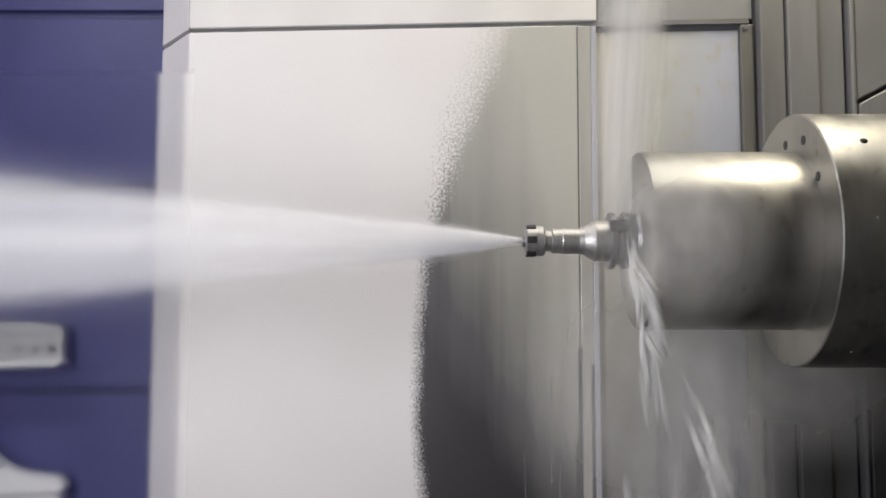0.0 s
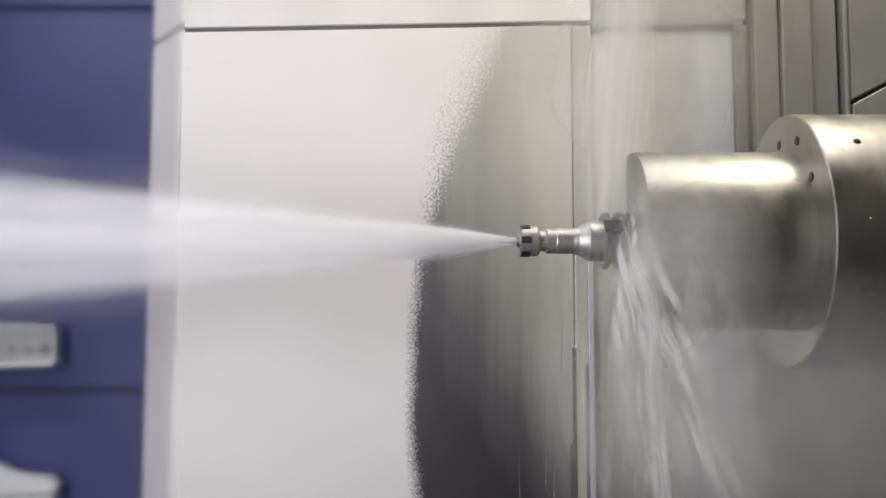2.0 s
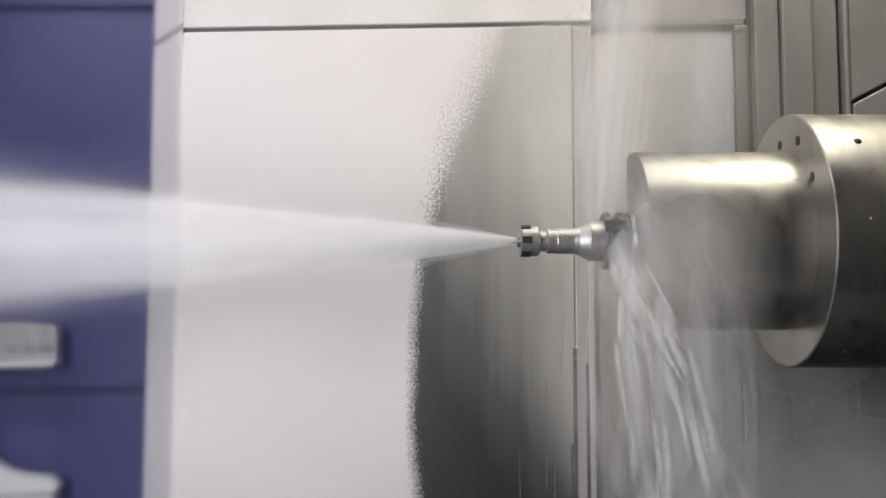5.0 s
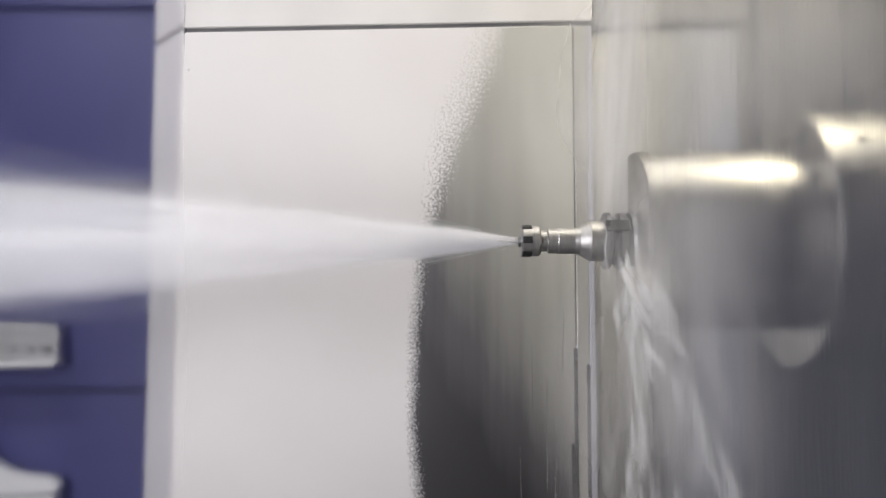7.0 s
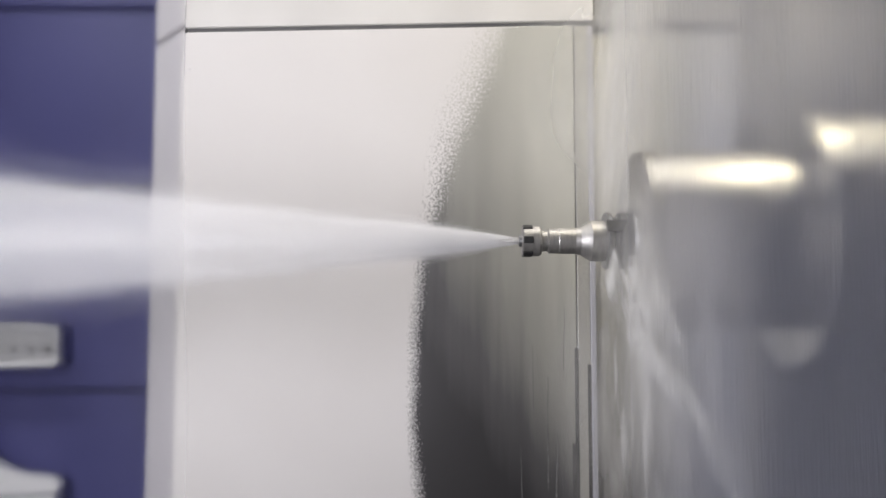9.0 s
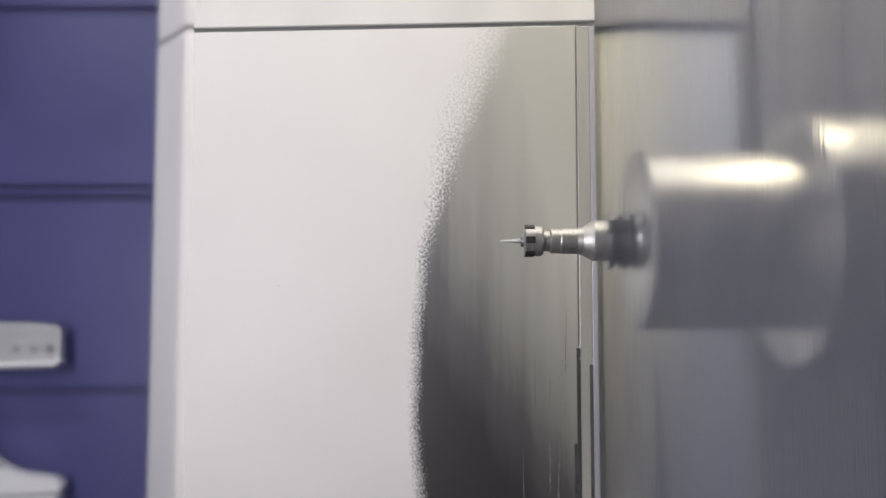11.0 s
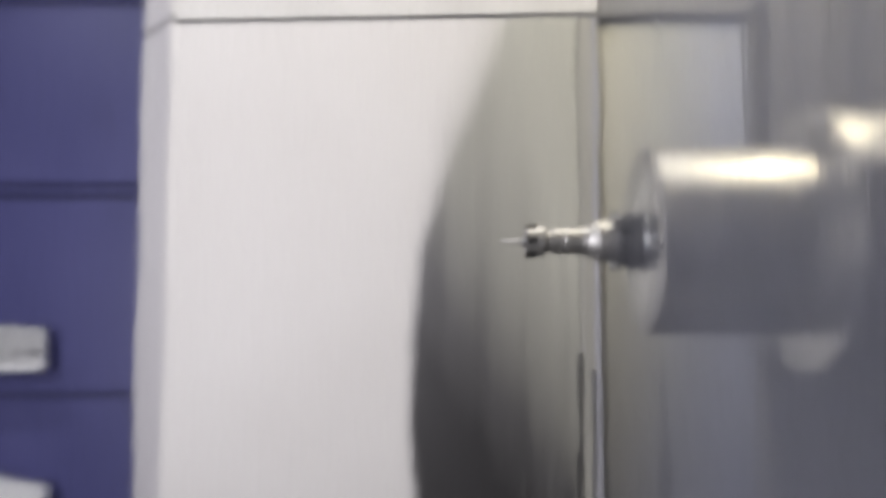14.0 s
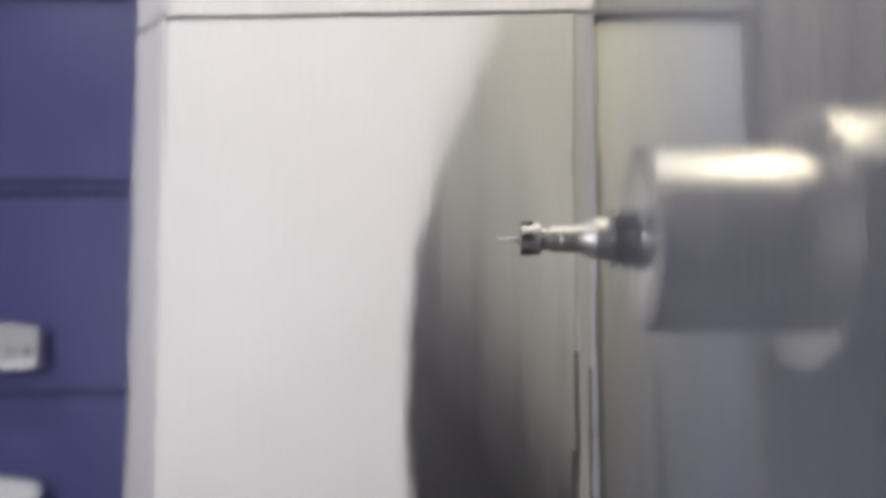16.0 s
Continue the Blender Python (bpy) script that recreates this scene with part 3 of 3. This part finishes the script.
# ---- moving coolant ----
def jet():
    """A hollow cone of fine streaks from the end of the collet nut."""
    j = tagged(empty("coolant_jet", pose(0.100, 0, AXIS)), "wide white jet of coolant spray from the tool", "coolant spray")
    pieces = []
    for k in range(6):
        rows = []
        r = random.Random(20 + k)
        for i in range(6200):
            s0 = 0.92 * r.random() ** 0.72
            s1 = min(0.95, s0 + r.uniform(0.07, 0.24) * (0.3 + s0))
            if i < 160:
                s0, s1 = 0.0, r.uniform(0.08, 0.25)
            g = abs(r.gauss(0.0, 0.42)) if r.random() < 0.42 else r.gauss(0.66, 0.12)
            fine = 1.0
            if r.random() < 0.08:       # stray fine drops round the cone
                g, fine = r.uniform(0.8, 1.35), 0.5
            a = r.uniform(0, 2 * math.pi)

            def at(s):
                rad = 0.0035 + 0.094 * (s / 0.65) ** 0.88 * g
                return (-s, rad * math.cos(a), rad * math.sin(a))

            rows.append((at(s0), at(s1), fine * (1.15 - 0.95 * s0) * r.uniform(0.000026, 0.000078)))
        p = streak_object("spray_streaks", rows, SPRAY, j)
        tagged(p, kind="stuff")
        pieces.append(p)
    return j, pieces


def plume(name, seed, count, x_mid, half, z_top):
    """Fine spray thrown upwards from the flange."""
    r = random.Random(seed)
    rows = []
    for i in range(count):
        z0 = r.uniform(0.0, z_top)
        x = r.gauss(0, half) * (0.45 + 0.55 * z0 / z_top)
        y = r.uniform(-0.03, 0.05)
        ln = r.uniform(0.04, 0.14)
        rows.append(((x, y, z0), (x * 1.05 + 0.01 * ln, y, z0 + ln), r.uniform(0.000014, 0.000035)))
    ob = streak_object(name, rows, SPRAY)
    ob.matrix_world = pose(x_mid, 0, AXIS + 0.035)
    return tagged(ob, "thin upward fan of fine coolant spray", "coolant spray", kind="stuff")


def mist_air(name, density, detail, stretch, floor=0.30):
    """Fine drops in the air: lets most of the light by, thinning out towards the rim of the cloud."""
    m, nt, shader = material(name)
    L = nt.links.new
    tc, sep = nt.nodes.new("ShaderNodeTexCoord"), nt.nodes.new("ShaderNodeSeparateXYZ")
    L(tc.outputs["Object"], sep.inputs[0])

    def op(kind, a, b):
        n = nt.nodes.new("ShaderNodeMath")
        n.operation = kind
        for k, v in enumerate((a, b)):
            if isinstance(v, (int, float)):
                n.inputs[k].default_value = v
            else:
                L(v, n.inputs[k])
        return n.outputs[0]

    r2 = op("ADD", op("MULTIPLY", sep.outputs["X"], sep.outputs["X"]), op("MULTIPLY", sep.outputs["Z"], sep.outputs["Z"]))
    rim = op("POWER", op("MAXIMUM", op("SUBTRACT", 1.0, r2), 0.0), 1.4)
    wisp = spread(nt, grain(nt, detail, 3, stretch), floor, 1.0, 0.32, 0.62)
    fac = op("MULTIPLY", op("MULTIPLY", rim, wisp), density)
    white, back = node(nt, "ShaderNodeBsdfDiffuse"), node(nt, "ShaderNodeBsdfTranslucent")
    white.inputs["Color"].default_value = back.inputs["Color"].default_value = (0.93, 0.92, 0.90, 1)
    body, mix, clear = nt.nodes.new("ShaderNodeMixShader"), nt.nodes.new("ShaderNodeMixShader"), node(nt, "ShaderNodeBsdfTransparent")
    body.inputs[0].default_value = 0.5
    L(white.outputs[0], body.inputs[1]); L(back.outputs[0], body.inputs[2])
    L(fac, mix.inputs[0]); L(clear.outputs[0], mix.inputs[1]); L(body.outputs[0], mix.inputs[2])
    L(mix.outputs[0], nt.nodes["Material Output"].inputs["Surface"])
    return m


def puff(name, mat, at, sx, sy, sz, label):
    """A billow of mist: a domed cloud front."""
    bm = bmesh.new()
    n, rings = 32, 8
    top = bm.verts.new((0, -1, 0))
    prev = None
    for q in range(1, rings + 1):
        r = q / rings
        ring = [bm.verts.new((r * math.cos(2 * math.pi * k / n), -(1 - r * r), r * math.sin(2 * math.pi * k / n))) for k in range(n)]
        for k in range(n):
            if prev:
                bm.faces.new((prev[k], prev[(k + 1) % n], ring[(k + 1) % n], ring[k]))
            else:
                bm.faces.new((top, ring[(k + 1) % n], ring[k]))
        prev = ring
    ob = part(name, bm, mat, smooth=True)
    ob.matrix_world = at
    ob.scale = (sx, sy, sz)
    return tagged(ob, label, "coolant mist", kind="stuff")


def splash_mesh(seed):
    """A clot of falling coolant: ragged strands held together by thin ligaments."""
    r = random.Random(seed)
    bm = bmesh.new()
    last = None
    for k in range(r.randint(7, 12)):
        ox, oy, oz = r.gauss(0, 0.010), r.gauss(0, 0.007), r.uniform(-0.055, 0.055)
        ln, w = r.uniform(0.02, 0.07), r.uniform(0.0010, 0.0056)
        n, prev = 7, None
        ph = r.uniform(0, 6)
        for i in range(n + 1):
            t = i / n
            rad = w * (0.12 + math.sin(math.pi * min(1, t * 0.94 + 0.03)) ** 0.7) * r.uniform(0.7, 1.2)
            cx = ox + 0.0025 * math.sin(ph + 4 * t)
            ring = [bm.verts.new((cx + rad * math.cos(1.2566 * q), oy + rad * math.sin(1.2566 * q), oz + ln * (t - 0.5))) for q in range(5)]
            if prev:
                for q in range(5):
                    bm.faces.new((prev[q], prev[(q + 1) % 5], ring[(q + 1) % 5], ring[q]))
            elif last:
                bm.faces.new((last[0], ring[0], ring[1]))
            prev = ring
        last = prev
    return mesh_of("falling_coolant", bm, SPLASH)


def jet_cloud_air():
    """Fine mist round the jet: densest on its axis, thinning out to the rim of the cone."""
    m, nt, shader = material("jet_mist")
    L = nt.links.new
    tc, sep = nt.nodes.new("ShaderNodeTexCoord"), nt.nodes.new("ShaderNodeSeparateXYZ")
    L(tc.outputs["Object"], sep.inputs[0])

    def op(kind, a, b):
        n = nt.nodes.new("ShaderNodeMath")
        n.operation = kind
        for k, v in enumerate((a, b)):
            if isinstance(v, (int, float)):
                n.inputs[k].default_value = v
            else:
                L(v, n.inputs[k])
        return n.outputs[0]

    rad = op("ADD", op("MULTIPLY", sep.outputs["X"], -0.168), 0.008)
    v = op("DIVIDE", sep.outputs["Z"], rad)
    rim = op("POWER", op("MAXIMUM", op("SUBTRACT", 1.0, op("MULTIPLY", v, v)), 0.0), 2.4)
    wisp = spread(nt, grain(nt, 5.0, 4, (0.5, 1, 2.2)), 0.55, 1.0, 0.32, 0.62)
    fac = op("MULTIPLY", op("MULTIPLY", rim, wisp), 0.10)
    white, back = node(nt, "ShaderNodeBsdfDiffuse"), node(nt, "ShaderNodeBsdfTranslucent")
    white.inputs["Color"].default_value = back.inputs["Color"].default_value = (0.95, 0.95, 0.96, 1)
    body, mix, clear = nt.nodes.new("ShaderNodeMixShader"), nt.nodes.new("ShaderNodeMixShader"), node(nt, "ShaderNodeBsdfTransparent")
    body.inputs[0].default_value = 0.3
    L(white.outputs[0], body.inputs[1]); L(back.outputs[0], body.inputs[2])
    L(fac, mix.inputs[0]); L(clear.outputs[0], mix.inputs[1]); L(body.outputs[0], mix.inputs[2])
    L(mix.outputs[0], nt.nodes["Material Output"].inputs["Surface"])
    return m


def jet_clouds(parent):
    """Two bulging sheets of mist that wrap the jet."""
    air, made = jet_cloud_air(), []
    for bulge in (0.7, -0.2):
        bm = bmesh.new()
        rows = []
        for i in range(17):
            d = 0.93 * i / 16
            rad = 0.008 + 0.168 * d
            rows.append([bm.verts.new((-d, -bulge * rad * (1 - (q / 8) ** 2), rad * q / 8)) for q in range(-8, 9)])
        for a, b in zip(rows, rows[1:]):
            for q in range(16):
                bm.faces.new((a[q], a[q + 1], b[q + 1], b[q]))
        made.append(tagged(part("spray_mist", bm, air, parent, "soft white mist round the jet", smooth=True), kind="stuff"))
    return made


JET, JET_PIECES = jet()
JET_CLOUDS = jet_clouds(JET)
PLUME = plume("coolant_fan", 3, 420, 0.222, 0.018, 0.36)
FAN_AIR = mist_air("fan_mist", 1.0, 1.6, (1.5, 1, 0.25), 0.75)
LOW_AIR = mist_air("low_mist", 0.70, 1.4, (1, 1, 0.7), 0.65)
HAZE_AIR = mist_air("haze_mist", 0.60, 1.5, (1, 1, 0.6), 0.62)
FALL_AIR = mist_air("falling_mist", 0.56, 2.0, (1.6, 1, 0.45))
# each billow with its resting place and the time from which it hangs there
BILLOWS = [
    (puff("coolant_mist", FAN_AIR, pose(0.234, 0.03, 1.39), 0.054, 0.02, 0.30, "tall white fan of fine coolant mist"), (0.234, 0.03, 1.39), 0.0, 9.95),
    (puff("coolant_mist", HAZE_AIR, pose(0.29, 0.13, 1.42), 0.22, 0.03, 0.24, "thin pale haze of coolant mist above the spindle"), (0.29, 0.13, 1.42), 0.8, 9.95),
    (puff("coolant_mist", FALL_AIR, pose(0.272, -0.17, 1.04), 0.105, 0.03, 0.20, "white falling veil of coolant mist under the spindle"), (0.272, -0.17, 1.04), 0.45, 9.95),
    (puff("coolant_mist", HAZE_AIR, pose(0.270, -0.135, 1.185), 0.110, 0.02, 0.110, "small white billow of mist at the spindle face"), (0.270, -0.135, 1.185), 0.0, 9.95),
    (puff("coolant_mist", LOW_AIR, pose(0.39, -0.23, 0.93), 0.27, 0.03, 0.17, "low grey billow of coolant mist over the tray"), (0.39, -0.23, 0.93), 0.5, 6.4),
    (puff("coolant_mist", FALL_AIR, pose(0.222, -0.06, 1.00), 0.105, 0.03, 0.22, "white falling veil of coolant mist under the tool"), (0.222, -0.06, 1.00), 0.9, 9.95),
    (puff("coolant_mist", HAZE_AIR, pose(0.52, 0.18, 1.46), 0.21, 0.03, 0.16, "pale billow of coolant mist behind the spindle housing"), (0.52, 0.18, 1.46), 5.4, 9.95),
]
SPLASHES = [splash_mesh(60 + k) for k in range(14)]


def water_film(name, mat, width, height, seed, wave=1.0):
    """A sheet of water on the inside of the window, with a wavy leading edge."""
    r = random.Random(seed)
    ph = [r.uniform(0, 6) for _ in range(4)]
    n = 40
    edge = []
    for i in range(n + 1):
        z = -height / 2 + height * i / n
        edge.append((wave * (-0.0085 + 0.004 * math.sin(18 * z + ph[0]) + 0.0025 * math.sin(47 * z + ph[1]) + 0.001 * math.sin(120 * z + ph[2])), z))
    bm = bmesh.new()
    left = [bm.verts.new((x, 0, z)) for x, z in edge]
    right = [bm.verts.new((width, 0, z)) for x, z in edge]
    for i in range(n):
        bm.faces.new((left[i], right[i], right[i + 1], left[i + 1]))
    ob = part(name, bm, mat)
    return tagged(ob, "sheet of coolant running over the window glass", "water film")


FILM_RIGHT = water_film("water_film", FILM, 0.20, 0.40, 1)
FILM_SECOND = water_film("water_film", FILM_THICK, 0.20, 0.40, 3)
FILM_ALL = water_film("water_film", FILM_THIN, 0.34, 0.40, 2)
FILM_LEFT = water_film("water_film", FILM_EDGE, 0.12, 0.40, 5, 0.2)


def motions():
    r = random.Random(77)
    # the jet shimmers until the pump stops at about ten seconds, then its tail flies off
    off = 9.95
    base = (0.100, 0, AXIS)
    walk(JET, [(0, pose(*base)), (off, pose(*base)), (off + 0.12, pose(-0.55, 0, AXIS - 0.02)), (off + 0.3, pose(-1.10, 0, AXIS - 0.30)),
               (off + 0.5, pose(-1.12, 0, 0.56)), (16, pose(-1.12, 0, 0.56))])
    for k, p in enumerate(JET_PIECES):
        way, a, t = (1 if k % 2 else -1), r.uniform(-90, 90), 0.0
        rows = []
        while t < off:
            rows.append((t, pose(0, 0, 0, a, r.gauss(0, 0.35), r.gauss(0, 0.3))))
            a += way * r.uniform(55, 80)
            t += 0.1
        rows += [(off + 0.05, pose(0, 0, 0, a)), (16, pose(0, 0, 0, a))]
        walk(p, rows)
    for p in JET_CLOUDS:
        rows, t = [], 0.0
        while t < off:
            rows.append((t, pose(0, 0, 0, r.gauss(0, 7), r.gauss(0, 0.6), 0)))
            t += 0.2
        walk(p, rows + [(off, pose(0, 0, 0)), (16, pose(0, 0, 0))])
    rows, t = [], 0.0
    while t < off:
        rows.append((t, pose(0.222 + r.gauss(0, 0.004), 0, AXIS + 0.035 + r.uniform(-0.02, 0.02), 0, r.gauss(2, 0.8), 0)))
        t += 0.25
    rows += [(off, pose(0.222, 0, AXIS + 0.035)), (off + 0.7, pose(0.222, 0, 0.45)), (16, pose(0.222, 0, 0.42))]
    walk(PLUME, rows)
    # the mist drifts a little, and sinks into the tray once the pump stops
    for ob, (x, y, z), since, until in BILLOWS:
        rows = [(0, pose(x, y, z - (0.16 if since == 0.45 else 0.42))), (since - 0.4, pose(x, y, z - (0.15 if since == 0.45 else 0.38)))] if since else []
        t = since
        while t < until:
            swell = (0.07 if t < 2.8 else 0.035 if t < 3.6 else -0.045) if since == 0.5 else 0.0      # the low cloud stands higher at first
            rows.append((t, pose(x + r.gauss(0, 0.006), y, z + swell + r.gauss(0, 0.01), 0, 5 + r.gauss(0, 1) if x == 0.234 else r.gauss(0, 4), 0)))
            t += 0.5
        rows += [(until + 0.1, pose(x, y, z)), (until + 1.0, pose(x, y, 0.62)), (16, pose(x, y, 0.60))]
        walk(ob, rows)
    # clots of coolant leave the spindle face one after the other and fall into the tray
    steps = [(0.0, 0, 0), (0.06, 0.25, 0.055), (0.12, 0.5, 0.15), (0.19, 0.8, 0.29), (0.27, 1.1, 0.46), (0.36, 1.3, 0.64), (0.42, 1.35, 0.71)]
    t, k = -0.36, 0
    while t < off:
        ob = new("falling_coolant", SPLASHES[k % len(SPLASHES)])
        tagged(ob, "white clot of coolant falling from the spindle face", "coolant", "falling coolant")
        if k % 2:       # a strand that drops from the tool flange
            out, x0, y0 = 0.016 + r.uniform(-0.012, 0.028), 0.226 + r.uniform(-0.006, 0.012), -0.04 + r.uniform(-0.02, 0.01)
        else:           # a strand thrown slantwise past the spindle nose
            out, x0, y0 = 0.128 + r.gauss(0, 0.026), 0.216 + r.uniform(-0.004, 0.008), -0.135 + r.uniform(-0.01, 0.005)
        spin = r.uniform(-8, 8)
        lean = math.degrees(math.atan2(out, 0.34))
        inside = pose(0.34, 0, AXIS, 0, -lean, spin)
        fall = steps
        if t < 0:       # already on its way when the film begins
            late = [np.interp(-t, [q[0] for q in steps], [q[j] for q in steps]) for j in (1, 2)]
            fall = [(-t, *late)] + [q for q in steps if q[0] > 0.03 - t]
        rows = [(p + t, pose(x0 + out * u, y0, AXIS - 0.062 - dz, 0, -lean, spin)) for p, u, dz in fall]
        if t > 0.1:
            rows = [(0, inside), (t - 0.06, inside)] + rows
        elif t > 0:
            rows = [(0, inside)] + rows
        rows.append((16, rows[-1][1]))
        walk(ob, rows)
        t += r.uniform(0.017, 0.036) * (2.2 if t < 0.15 else 1.0)     # the fall is still thin at first
        k += 1
    # water creeps over the window: first from one side, later over all of it
    y = -0.9445
    walk(FILM_RIGHT, [(0, pose(0.13, y, 1.125)), (4.2, pose(0.115, y, 1.125)), (5.5, pose(0.085, y, 1.125)), (6.4, pose(0.060, y, 1.122)),
                      (7.0, pose(0.040, y, 1.120)), (8.0, pose(0.037, y, 1.118)), (9.2, pose(0.035, y, 1.116)), (11.3, pose(0.0285, y, 1.112)), (12.5, pose(0.0278, y, 1.11)), (13.5, pose(0.0208, y, 1.109)), (14.2, pose(0.0176, y, 1.107)), (16, pose(0.0172, y, 1.105))])
    walk(FILM_SECOND, [(0, pose(0.14, y + 0.0006, 1.13)), (6.4, pose(0.12, y + 0.0006, 1.13)), (7.4, pose(0.075, y + 0.0006, 1.128)),
                       (8.5, pose(0.046, y + 0.0006, 1.124)), (9.2, pose(0.042, y + 0.0006, 1.122)), (11.3, pose(0.040, y + 0.0006, 1.118)), (12.5, pose(0.039, y + 0.0006, 1.115)), (13.5, pose(0.0290, y + 0.0006, 1.113)), (14.2, pose(0.0235, y + 0.0006, 1.112)), (16, pose(0.0225, y + 0.0006, 1.11))])
    side = y + 0.0003
    walk(FILM_LEFT, [(0, pose(-0.0515, side, 0.950, 0, 180, 0)), (1.5, pose(-0.0524, side, 1.02, 0, 180, 0)), (3.0, pose(-0.0528, side, 1.10, 0, 180, 0)),
                     (9.2, pose(-0.0524, side, 1.08, 0, 180, 0)), (11.3, pose(-0.0515, side, 1.02, 0, 180, 0)), (12.2, pose(-0.0515, side, 1.03, 0, 180, 0)),
                     (13.0, pose(-0.0455, side, 1.06, 0, 180, 0)), (14.0, pose(-0.0345, side, 1.10, 0, 180, 0)), (16, pose(-0.0340, side, 1.10, 0, 180, 0))])
    walk(FILM_ALL, [(0, pose(-0.17, y - 0.0005, 1.50)), (12.5, pose(-0.17, y - 0.0005, 1.50)), (13.05, pose(-0.17, y - 0.0005, 1.16)), (16, pose(-0.17, y - 0.0005, 1.12))])


motions()
